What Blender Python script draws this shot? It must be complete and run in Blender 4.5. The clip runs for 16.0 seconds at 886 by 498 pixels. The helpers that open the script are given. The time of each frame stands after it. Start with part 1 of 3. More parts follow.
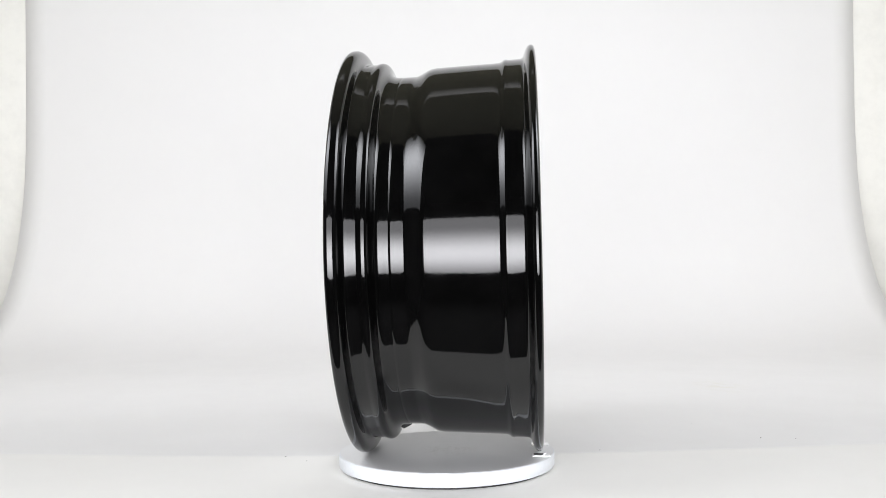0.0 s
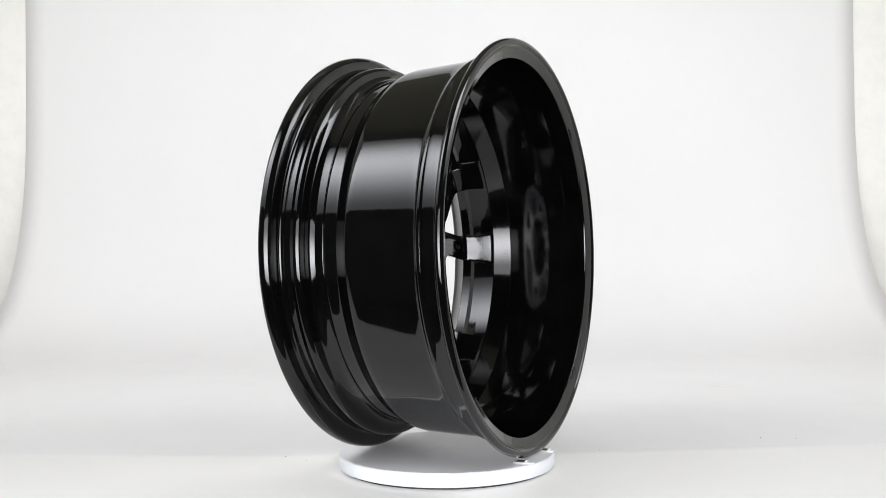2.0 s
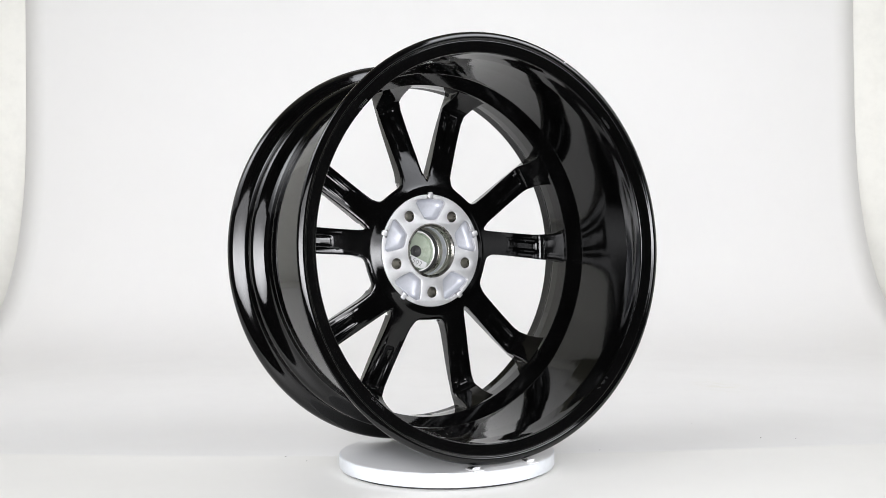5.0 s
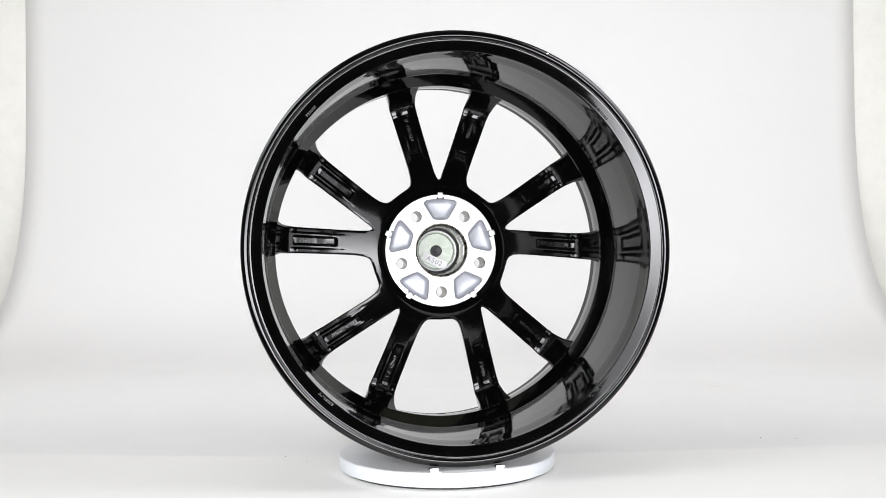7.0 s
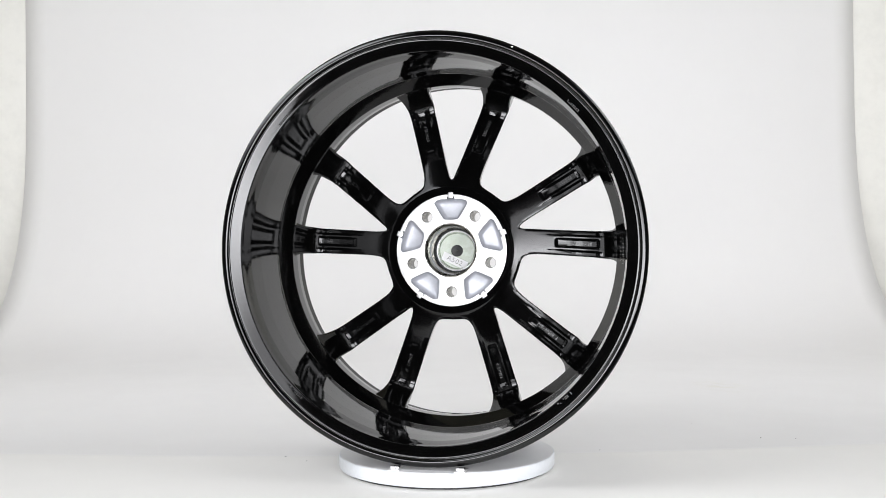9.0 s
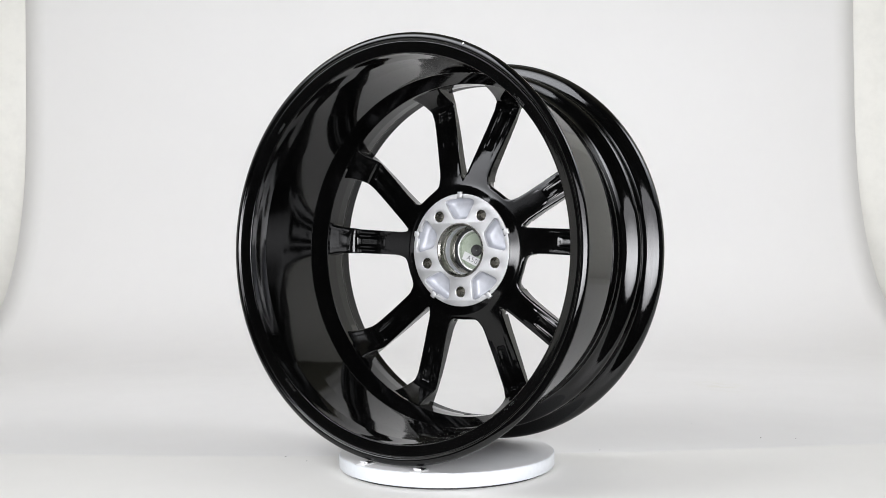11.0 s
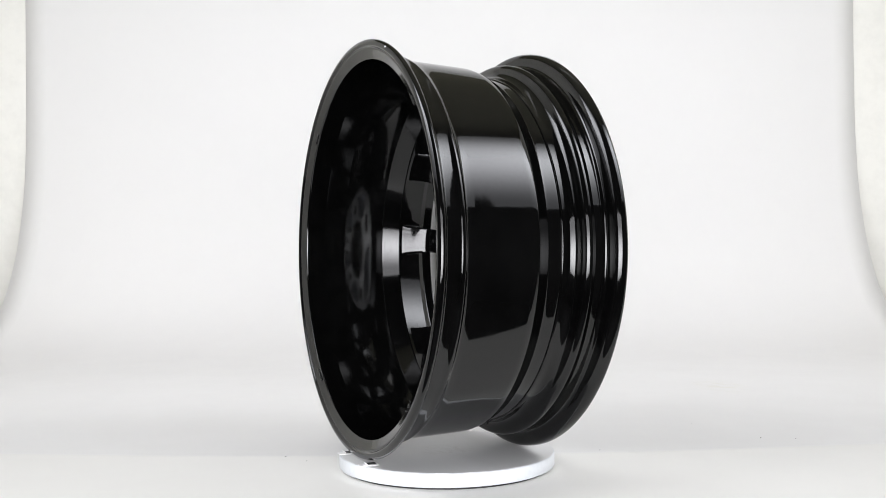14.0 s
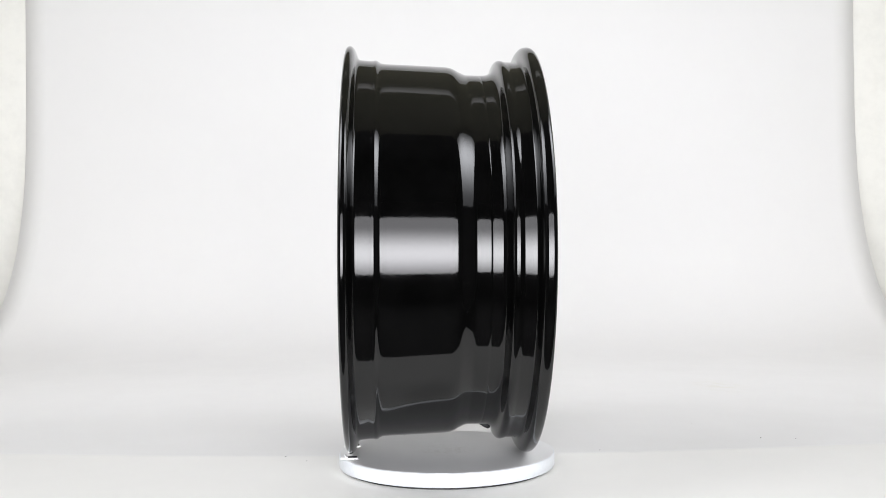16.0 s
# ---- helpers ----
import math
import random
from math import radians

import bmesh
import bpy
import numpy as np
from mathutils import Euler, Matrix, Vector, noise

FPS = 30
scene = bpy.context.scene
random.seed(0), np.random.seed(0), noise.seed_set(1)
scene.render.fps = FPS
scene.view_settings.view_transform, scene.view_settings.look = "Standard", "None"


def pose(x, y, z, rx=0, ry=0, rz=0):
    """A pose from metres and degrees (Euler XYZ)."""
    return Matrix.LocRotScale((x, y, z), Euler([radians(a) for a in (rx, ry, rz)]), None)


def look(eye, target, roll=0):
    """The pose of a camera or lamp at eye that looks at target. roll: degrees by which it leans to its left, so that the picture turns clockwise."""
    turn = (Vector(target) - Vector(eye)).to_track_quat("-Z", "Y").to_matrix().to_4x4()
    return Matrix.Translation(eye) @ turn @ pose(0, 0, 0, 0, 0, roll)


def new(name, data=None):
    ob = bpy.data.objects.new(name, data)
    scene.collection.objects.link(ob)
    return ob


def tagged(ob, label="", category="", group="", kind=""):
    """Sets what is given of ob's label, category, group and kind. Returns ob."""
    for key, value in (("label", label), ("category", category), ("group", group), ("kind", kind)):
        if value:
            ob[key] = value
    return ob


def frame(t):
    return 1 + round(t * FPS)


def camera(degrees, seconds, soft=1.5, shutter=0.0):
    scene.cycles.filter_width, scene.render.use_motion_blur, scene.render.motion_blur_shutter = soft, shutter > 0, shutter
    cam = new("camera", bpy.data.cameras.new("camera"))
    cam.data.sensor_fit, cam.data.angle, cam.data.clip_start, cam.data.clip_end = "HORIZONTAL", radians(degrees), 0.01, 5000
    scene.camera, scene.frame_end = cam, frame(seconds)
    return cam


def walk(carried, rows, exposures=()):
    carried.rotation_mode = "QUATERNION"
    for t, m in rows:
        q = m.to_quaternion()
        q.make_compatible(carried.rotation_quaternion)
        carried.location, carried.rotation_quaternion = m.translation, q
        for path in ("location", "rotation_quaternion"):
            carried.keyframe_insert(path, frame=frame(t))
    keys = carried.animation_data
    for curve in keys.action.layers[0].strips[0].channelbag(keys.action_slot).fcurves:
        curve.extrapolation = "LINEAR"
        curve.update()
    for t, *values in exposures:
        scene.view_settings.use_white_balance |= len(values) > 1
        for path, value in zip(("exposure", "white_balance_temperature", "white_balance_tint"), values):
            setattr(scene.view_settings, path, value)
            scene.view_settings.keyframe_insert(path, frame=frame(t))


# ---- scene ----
# World: z = 0 is the table top, the turntable's axle is at x = y = 0, the camera looks along +y.
TOP = 0.021          # top of the turntable platter
SPEED, FACING = 10.777, 7.918   # degrees a second; the second at which the wheel's back faces the camera
EYE = (0.0, -1.2598, TOP + 0.2482)

cam = camera(49.49, 16.0, soft=0.75)
AIM = (EYE[0] - 0.00046, EYE[1] + 1.0, EYE[2] + math.tan(radians(0.653)))
VIEW = look(EYE, AIM, -0.687)
walk(cam, [(0, VIEW), (16, VIEW)], [(0, -0.11, 6500, 10), (7.0, -0.11, 6500, 10), (7.7, -0.24, 6500, 10), (11.5, -0.24, 6500, 10), (12.0, -0.11, 6500, 10), (16, -0.11, 6500, 10)])

# ---- light ----
world = bpy.data.worlds.new("world")
scene.world = world
world.use_nodes = True
world.node_tree.nodes["Background"].inputs[0].default_value = (0.02, 0.02, 0.02, 1)


def softbox(name, eye, target, width, height, watts, colour=(1, 1, 1), hot=0.0, core=(0.5, 0.5, 0.0), narrow=(1, 1, 1)):
    """A softbox; hot: how much brighter its core is than its rim."""
    lamp = bpy.data.lights.new(name, "AREA")
    lamp.shape, lamp.size, lamp.size_y, lamp.energy, lamp.color = "RECTANGLE", width, height, watts, colour
    ob = new(name, lamp)
    ob.matrix_world = look(eye, target)
    if hot:
        lamp.use_nodes = True
        tr = lamp.node_tree
        geo = tr.nodes.new("ShaderNodeNewGeometry")
        off = tr.nodes.new("ShaderNodeVectorMath")
        off.operation = "SUBTRACT"
        off.inputs[1].default_value = core
        tr.links.new(geo.outputs["Parametric"], off.inputs[0])
        scaled = tr.nodes.new("ShaderNodeVectorMath")
        scaled.operation = "MULTIPLY"
        scaled.inputs[1].default_value = narrow
        tr.links.new(off.outputs[0], scaled.inputs[0])
        off = tr.nodes.new("ShaderNodeVectorMath")
        off.operation = "LENGTH"
        tr.links.new(scaled.outputs[0], off.inputs[0])
        fall = tr.nodes.new("ShaderNodeMapRange")
        fall.interpolation_type = "SMOOTHSTEP"
        fall.inputs["From Min"].default_value, fall.inputs["From Max"].default_value = 0.0, 0.62
        fall.inputs["To Min"].default_value, fall.inputs["To Max"].default_value = 1.0 + hot, 1.0 - 0.6 * min(hot, 1.2)
        tr.links.new(off.outputs["Value"], fall.inputs["Value"])
        tr.links.new(fall.outputs[0], tr.nodes["Emission"].inputs["Strength"])
    return ob


softbox("front_softbox", (0.0, -1.75, 0.33), (0, 0, 0.28), 1.80, 0.95, 58, (0.96, 0.965, 1.0), 1.0, (0.5, 0.36, 0.0), (0.2, 1.3, 1.0))
softbox("side_softbox", (-1.01, -0.44, 1.28), (-0.30, 0.26, 1.24), 1.15, 1.26, 19.2, (0.93, 0.95, 1.0), 1.6, (0.5, 0.5, 0.0), (0.35, 1.25, 1.0))
softbox("side_softbox", (1.13, -0.30, 1.28), (0.42, 0.40, 1.24), 1.00, 1.26, 17.3, (0.93, 0.95, 1.0), 1.6, (0.5, 0.5, 0.0), (0.35, 1.25, 1.0))
softbox("backdrop_lamp", (0.0, 0.75, 2.06), (0.0, 1.30, 0.0), 3.30, 0.90, 7.0, (0.97, 0.965, 1.0)).data.spread = radians(80)


# ---- materials ----
def material(name, colour, rough=0.5, metal=0.0, ior=1.5):
    m = bpy.data.materials.new(name)
    m.use_nodes = True
    b = m.node_tree.nodes["Principled BSDF"]
    b.inputs["Base Color"].default_value = (*colour, 1)
    b.inputs["Roughness"].default_value = rough
    b.inputs["Metallic"].default_value = metal
    b.inputs["IOR"].default_value = ior
    return m, m.node_tree, b


def noise_node(tree, scale, detail=4.0, rough=0.5, stretch=(1, 1, 1)):
    co = tree.nodes.new("ShaderNodeTexCoord")
    mp = tree.nodes.new("ShaderNodeMapping")
    mp.inputs["Scale"].default_value = stretch
    no = tree.nodes.new("ShaderNodeTexNoise")
    no.inputs["Scale"].default_value, no.inputs["Detail"].default_value, no.inputs["Roughness"].default_value = scale, detail, rough
    tree.links.new(co.outputs["Object"], mp.inputs[0])
    tree.links.new(mp.outputs[0], no.inputs["Vector"])
    return no.outputs["Fac"]


def ramp(tree, fac, stops):
    r = tree.nodes.new("ShaderNodeValToRGB")
    el = r.color_ramp.elements
    while len(el) < len(stops):
        el.new(0.5)
    for e, (p, c) in zip(el, stops):
        e.position, e.color = p, (*c, 1) if len(c) == 3 else c
    tree.links.new(fac, r.inputs[0])
    return r.outputs[0]


def grey(v):
    return (v, v, v)


def vary(m, scale, lo, hi, bump=0.0, bump_scale=400, distance=0.0005, rough=None, rough_scale=30, stretch=(1, 1, 1), speck=0.94):
    """Two scales of colour, a fine bump and uneven gloss."""
    mat, tree, b = m
    a = noise_node(tree, scale, 5, 0.6, stretch)
    c = ramp(tree, a, [(0.3, lo), (0.7, hi)])
    fine = noise_node(tree, scale * 14, 3, 0.6, stretch)
    mix = tree.nodes.new("ShaderNodeMix")
    mix.data_type, mix.blend_type = "RGBA", "MULTIPLY"
    mix.inputs["Factor"].default_value = 1.0
    tree.links.new(c, mix.inputs["A"])
    tree.links.new(ramp(tree, fine, [(0.25, grey(speck)), (0.6, grey(1.0))]), mix.inputs["B"])
    tree.links.new(mix.outputs["Result"], b.inputs["Base Color"])
    if bump:
        bn = tree.nodes.new("ShaderNodeBump")
        bn.inputs["Strength"].default_value, bn.inputs["Distance"].default_value = bump, distance
        tree.links.new(noise_node(tree, bump_scale, 3, 0.5, stretch), bn.inputs["Height"])
        tree.links.new(bn.outputs[0], b.inputs["Normal"])
    if rough:
        tree.links.new(ramp(tree, noise_node(tree, rough_scale, 4, 0.6, stretch), [(0.3, grey(rough[0])), (0.7, grey(rough[1]))]), b.inputs["Roughness"])
    return mat


BLACK = vary(material("gloss_black_paint", grey(0.004), 0.05, 0.0, 1.47), 25, grey(0.0009), grey(0.0018), 0.045, 220, 0.0004, (0.04, 0.08), 40)
SATIN = vary(material("black_paint_on_casting", grey(0.004), 0.16, 0.0, 1.42), 25, grey(0.0010), grey(0.0020), 0.05, 260, 0.0004, (0.06, 0.11), 40)
INNER = vary(material("black_paint_inside", grey(0.004), 0.12, 0.0, 1.45), 25, grey(0.0009), grey(0.0018), 0.04, 160, 0.0006, (0.05, 0.08), 30)
CAST = vary(material("cast_black_paint", grey(0.006), 0.3), 60, grey(0.004), grey(0.010), 0.5, 900, 0.0006, (0.22, 0.4), 90)
MACHINED = vary(material("machined_aluminium", grey(0.75), 0.32, 1.0), 40, (0.66, 0.66, 0.66), (0.75, 0.75, 0.75), 0.25, 700, 0.0002, (0.44, 0.58), 60)
RAWCAST = vary(material("raw_cast_aluminium", grey(0.6), 0.5, 0.55), 70, (0.40, 0.41, 0.44), (0.50, 0.51, 0.545), 0.5, 900, 0.0005, (0.42, 0.6), 80)
STEEL = vary(material("dull_steel", grey(0.3), 0.3, 1.0), 60, (0.20, 0.195, 0.175), (0.32, 0.31, 0.28), 0.2, 600, 0.0003, (0.2, 0.4), 60)
CHROME = vary(material("bright_zinc", grey(0.8), 0.35, 0.45), 60, grey(0.78), grey(0.88), 0.0, 600, 0.0003, (0.25, 0.4), 60)
CAPGREEN = vary(material("pale_green_plastic", (0.5, 0.56, 0.46), 0.3), 50, (0.27, 0.31, 0.245), (0.35, 0.395, 0.32), 0.2, 300, 0.0004, (0.2, 0.4), 60)
DARK = vary(material("dark_rubber", grey(0.02), 0.6), 50, grey(0.012), grey(0.03), 0.3, 500, 0.0005)
LABEL = vary(material("label_paper", grey(0.78), 0.6), 60, grey(0.56), grey(0.64), 0.1, 900, 0.0001)
INK = vary(material("grey_ink", grey(0.1), 0.6), 200, grey(0.15), grey(0.24))
DOT = vary(material("white_paint_dot", grey(0.8), 0.5), 200, grey(0.75), grey(0.85))
PLATTER = vary(material("white_lacquer", grey(0.8), 0.35), 12, (0.58, 0.60, 0.62), (0.61, 0.63, 0.65), 0.1, 300, 0.0003, (0.3, 0.4), 30)
SHEET = vary(material("white_backdrop_sheet", grey(0.8), 0.55), 1.3, (0.692, 0.684, 0.673), (0.702, 0.694, 0.683), 0.02, 60, 0.0006, (0.5, 0.65), 6, speck=0.992)
TABLE = vary(material("white_table_board", grey(0.78), 0.5), 1.6, (0.675, 0.666, 0.638), (0.69, 0.681, 0.653), 0.03, 120, 0.0005, (0.45, 0.6), 8, speck=0.992)
CREAM = vary(material("cream_wall_paint", (0.72, 0.7, 0.6), 0.7), 1.5, (0.76, 0.75, 0.705), (0.80, 0.79, 0.745), 0.2, 60, 0.001)
# overhead panel: far darker than beige, the dim underside is put into the colour
CEILING = vary(material("dimmed_beige_panel", (0.5, 0.48, 0.38), 0.8), 1.5, (0.120, 0.115, 0.082), (0.135, 0.130, 0.094), 0.2, 60, 0.001)
DIM = vary(material("dark_studio_paint", grey(0.02), 0.8), 1.5, grey(0.014), grey(0.022), 0.2, 40, 0.001)

# a faint yellowish scuff on the paper, to one side of the turntable
tree = SHEET.node_tree
b = tree.nodes["Principled BSDF"]
co = tree.nodes.new("ShaderNodeTexCoord")
sub = tree.nodes.new("ShaderNodeVectorMath")
sub.operation = "SUBTRACT"
sub.inputs[1].default_value = (0.57, 0.74, 0.0)
tree.links.new(co.outputs["Object"], sub.inputs[0])
sq = tree.nodes.new("ShaderNodeVectorMath")
sq.operation = "MULTIPLY"
sq.inputs[1].default_value = (1.0, 0.45, 1.0)
tree.links.new(sub.outputs[0], sq.inputs[0])
far = tree.nodes.new("ShaderNodeVectorMath")
far.operation = "LENGTH"
tree.links.new(sq.outputs[0], far.inputs[0])
fade = tree.nodes.new("ShaderNodeMapRange")
fade.inputs["From Min"].default_value, fade.inputs["From Max"].default_value = 0.01, 0.06
fade.inputs["To Min"].default_value, fade.inputs["To Max"].default_value = 0.35, 0.0
tree.links.new(far.outputs["Value"], fade.inputs["Value"])
spots = tree.nodes.new("ShaderNodeMath")
spots.operation = "MULTIPLY"
tree.links.new(fade.outputs[0], spots.inputs[0])
tree.links.new(ramp(tree, noise_node(tree, 30, 5, 0.7), [(0.45, grey(0.0)), (0.6, grey(1.0))]), spots.inputs[1])
scuff = tree.nodes.new("ShaderNodeMix")
scuff.data_type = "RGBA"
tree.links.new(spots.outputs[0], scuff.inputs["Factor"])
tree.links.new(b.inputs["Base Color"].links[0].from_socket, scuff.inputs["A"])
scuff.inputs["B"].default_value = (0.62, 0.60, 0.50, 1)
tree.links.new(scuff.outputs["Result"], b.inputs["Base Color"])

# platter top: light grey, faintly brushed, with a smudge in the middle
PTOP, tree, b = material("grey_platter_top", grey(0.4), 0.28)
co = tree.nodes.new("ShaderNodeTexCoord")
ln = tree.nodes.new("ShaderNodeVectorMath")
ln.operation = "LENGTH"
tree.links.new(co.outputs["Object"], ln.inputs[0])
near = tree.nodes.new("ShaderNodeMapRange")
near.inputs["From Min"].default_value, near.inputs["From Max"].default_value = 0.01, 0.05
near.inputs["To Min"].default_value, near.inputs["To Max"].default_value = 0.5, 0.0
tree.links.new(ln.outputs["Value"], near.inputs["Value"])
patch = ramp(tree, noise_node(tree, 45, 5, 0.7, (1, 2.2, 1)), [(0.45, grey(0.0)), (0.65, grey(1.0))])
mul = tree.nodes.new("ShaderNodeMath")
mul.operation = "MULTIPLY"
tree.links.new(near.outputs[0], mul.inputs[0])
tree.links.new(patch, mul.inputs[1])
base = ramp(tree, noise_node(tree, 9, 4, 0.5, (1, 4, 1)), [(0.3, grey(0.60)), (0.7, grey(0.625))])
mix = tree.nodes.new("ShaderNodeMix")
mix.data_type = "RGBA"
tree.links.new(mul.outputs[0], mix.inputs["Factor"])
tree.links.new(base, mix.inputs["A"])
mix.inputs["B"].default_value = (0.36, 0.345, 0.31, 1)
tree.links.new(mix.outputs["Result"], b.inputs["Base Color"])
tree.links.new(ramp(tree, noise_node(tree, 30, 4), [(0.3, grey(0.33)), (0.7, grey(0.36))]), b.inputs["Roughness"])


# ---- mesh helpers ----
def mesh_from(name, verts, faces, mat, smooth=True, angle=35):
    me = bpy.data.meshes.new(name)
    me.from_pydata([tuple(v) for v in verts], [], faces)
    me.validate()
    bm = bmesh.new()
    bm.from_mesh(me)
    bmesh.ops.recalc_face_normals(bm, faces=bm.faces)
    bm.to_mesh(me)
    bm.free()
    me.materials.append(mat)
    if smooth:
        me.polygons.foreach_set("use_smooth", [True] * len(me.polygons))
        me.set_sharp_from_angle(angle=radians(angle))
    return me


def piece(name, me, parent=None, m=None, label=""):
    ob = new(name, me)
    if parent is not None:
        ob.parent = parent
    if m is not None:
        ob.matrix_basis = m
    return tagged(ob, label)


def rounded(points, times=1, closed=False):
    """Corner cutting, twice as many points each time."""
    for _ in range(times):
        out = []
        n = len(points)
        for i in range(n if closed else n - 1):
            p, q = Vector(points[i]), Vector(points[(i + 1) % n])
            out += [p * 0.75 + q * 0.25, p * 0.25 + q * 0.75]
        points = out if closed else [Vector(points[0])] + out + [Vector(points[-1])]
    return points


def crisp(points, d):
    """Extra points beside each inner corner, so that rounding takes off no more than d."""
    out = [points[0]]
    for a, b, c in zip(points, points[1:], points[2:]):
        for q in (a, None, c):
            if q is None:
                out.append(b)
                continue
            long = math.hypot(q[0] - b[0], q[1] - b[1])
            f = min(0.45, d / long)
            out.append((b[0] + (q[0] - b[0]) * f, b[1] + (q[1] - b[1]) * f))
    return out + [points[-1]]


def lathe(name, profile, mat, segs=160, closed=True, angle=35):
    """Turns (a, r) in metres round the wheel's axle; a points out of the wheel's back, which is local -y."""
    verts, faces, n = [], [], len(profile)
    for k in range(segs):
        c, s = math.cos(2 * math.pi * k / segs), math.sin(2 * math.pi * k / segs)
        verts += [(r * c, -a, r * s) for a, r in profile]
    for k in range(segs):
        j = (k + 1) % segs
        for i in range(n if closed else n - 1):
            i2 = (i + 1) % n
            faces.append((k * n + i, k * n + i2, j * n + i2, j * n + i))
    return mesh_from(name, verts, faces, mat, True, angle)


def disc(name, z0, profile, mat, segs=128, angle=35):
    """Turns (r, z) round the z axis, closed at both ends."""
    verts, faces, n = [], [], len(profile)
    for k in range(segs):
        c, s = math.cos(2 * math.pi * k / segs), math.sin(2 * math.pi * k / segs)
        verts += [(r * c, r * s, z0 + z) for r, z in profile]
    for k in range(segs):
        j = (k + 1) % segs
        faces += [(k * n + i, j * n + i, j * n + i + 1, k * n + i + 1) for i in range(n - 1)]
    faces += [tuple(k * n for k in range(segs)), tuple(k * n + n - 1 for k in range(segs))]
    return mesh_from(name, verts, faces, mat, True, angle)


def block(name, x0, x1, y0, y1, z0, z1, mat, bevel=0.0, segs=2):
    bm = bmesh.new()
    bmesh.ops.create_cube(bm, size=1)
    for v in bm.verts:
        v.co = Vector(((x0 + x1) / 2 + v.co.x * (x1 - x0), (y0 + y1) / 2 + v.co.y * (y1 - y0), (z0 + z1) / 2 + v.co.z * (z1 - z0)))
    if bevel:
        bmesh.ops.bevel(bm, geom=list(bm.edges), offset=bevel, segments=segs, profile=0.5, affect="EDGES")
    me = bpy.data.meshes.new(name)
    bm.to_mesh(me)
    bm.free()
    me.materials.append(mat)
    me.polygons.foreach_set("use_smooth", [True] * len(me.polygons))
    me.set_sharp_from_angle(angle=radians(40))
    return me


def sheet_with_holes(name, loops, depth, bevel, mat):
    """A plate cut along closed 2D loops (outer first, then holes), lying in x and z, its middle at y = 0."""
    cu = bpy.data.curves.new(name, "CURVE")
    cu.dimensions, cu.fill_mode, cu.extrude, cu.bevel_depth, cu.bevel_resolution = "2D", "BOTH", depth / 2 - bevel, bevel, 2
    for loop in loops:
        sp = cu.splines.new("POLY")
        sp.points.add(len(loop) - 1)
        sp.use_cyclic_u = True
        for p, (x, y) in zip(sp.points, loop):
            p.co = (x, y, 0, 1)
    return curve_mesh(name, cu, mat)


def curve_mesh(name, cu, mat):
    tmp = new("tmp", cu)
    me = bpy.data.meshes.new_from_object(tmp.evaluated_get(bpy.context.evaluated_depsgraph_get()))
    bpy.data.objects.remove(tmp)
    bpy.data.curves.remove(cu)
    me.name = name
    bm = bmesh.new()
    bm.from_mesh(me)
    bmesh.ops.remove_doubles(bm, verts=bm.verts, dist=1e-6)
    bm.to_mesh(me)
    bm.free()
    me.transform(Matrix.Rotation(radians(90), 4, "X"))
    me.materials.clear()
    me.materials.append(mat)
    me.polygons.foreach_set("use_smooth", [True] * len(me.polygons))
    me.set_sharp_from_angle(angle=radians(35))
    return me


def ring_points(r, n, cx=0.0, cy=0.0):
    return [(cx + r * math.cos(2 * math.pi * i / n), cy + r * math.sin(2 * math.pi * i / n)) for i in range(n)]


def spin(deg):
    """Turns a part round the wheel's axle, as seen from the wheel's back."""
    return Matrix.Rotation(radians(-deg), 4, "Y")


def lerp_table(table, x):
    if x <= table[0][0]:
        return table[0][1]
    for (x0, y0), (x1, y1) in zip(table, table[1:]):
        if x <= x1:
            return y0 + (y1 - y0) * (x - x0) / (x1 - x0)
    return table[-1][1]


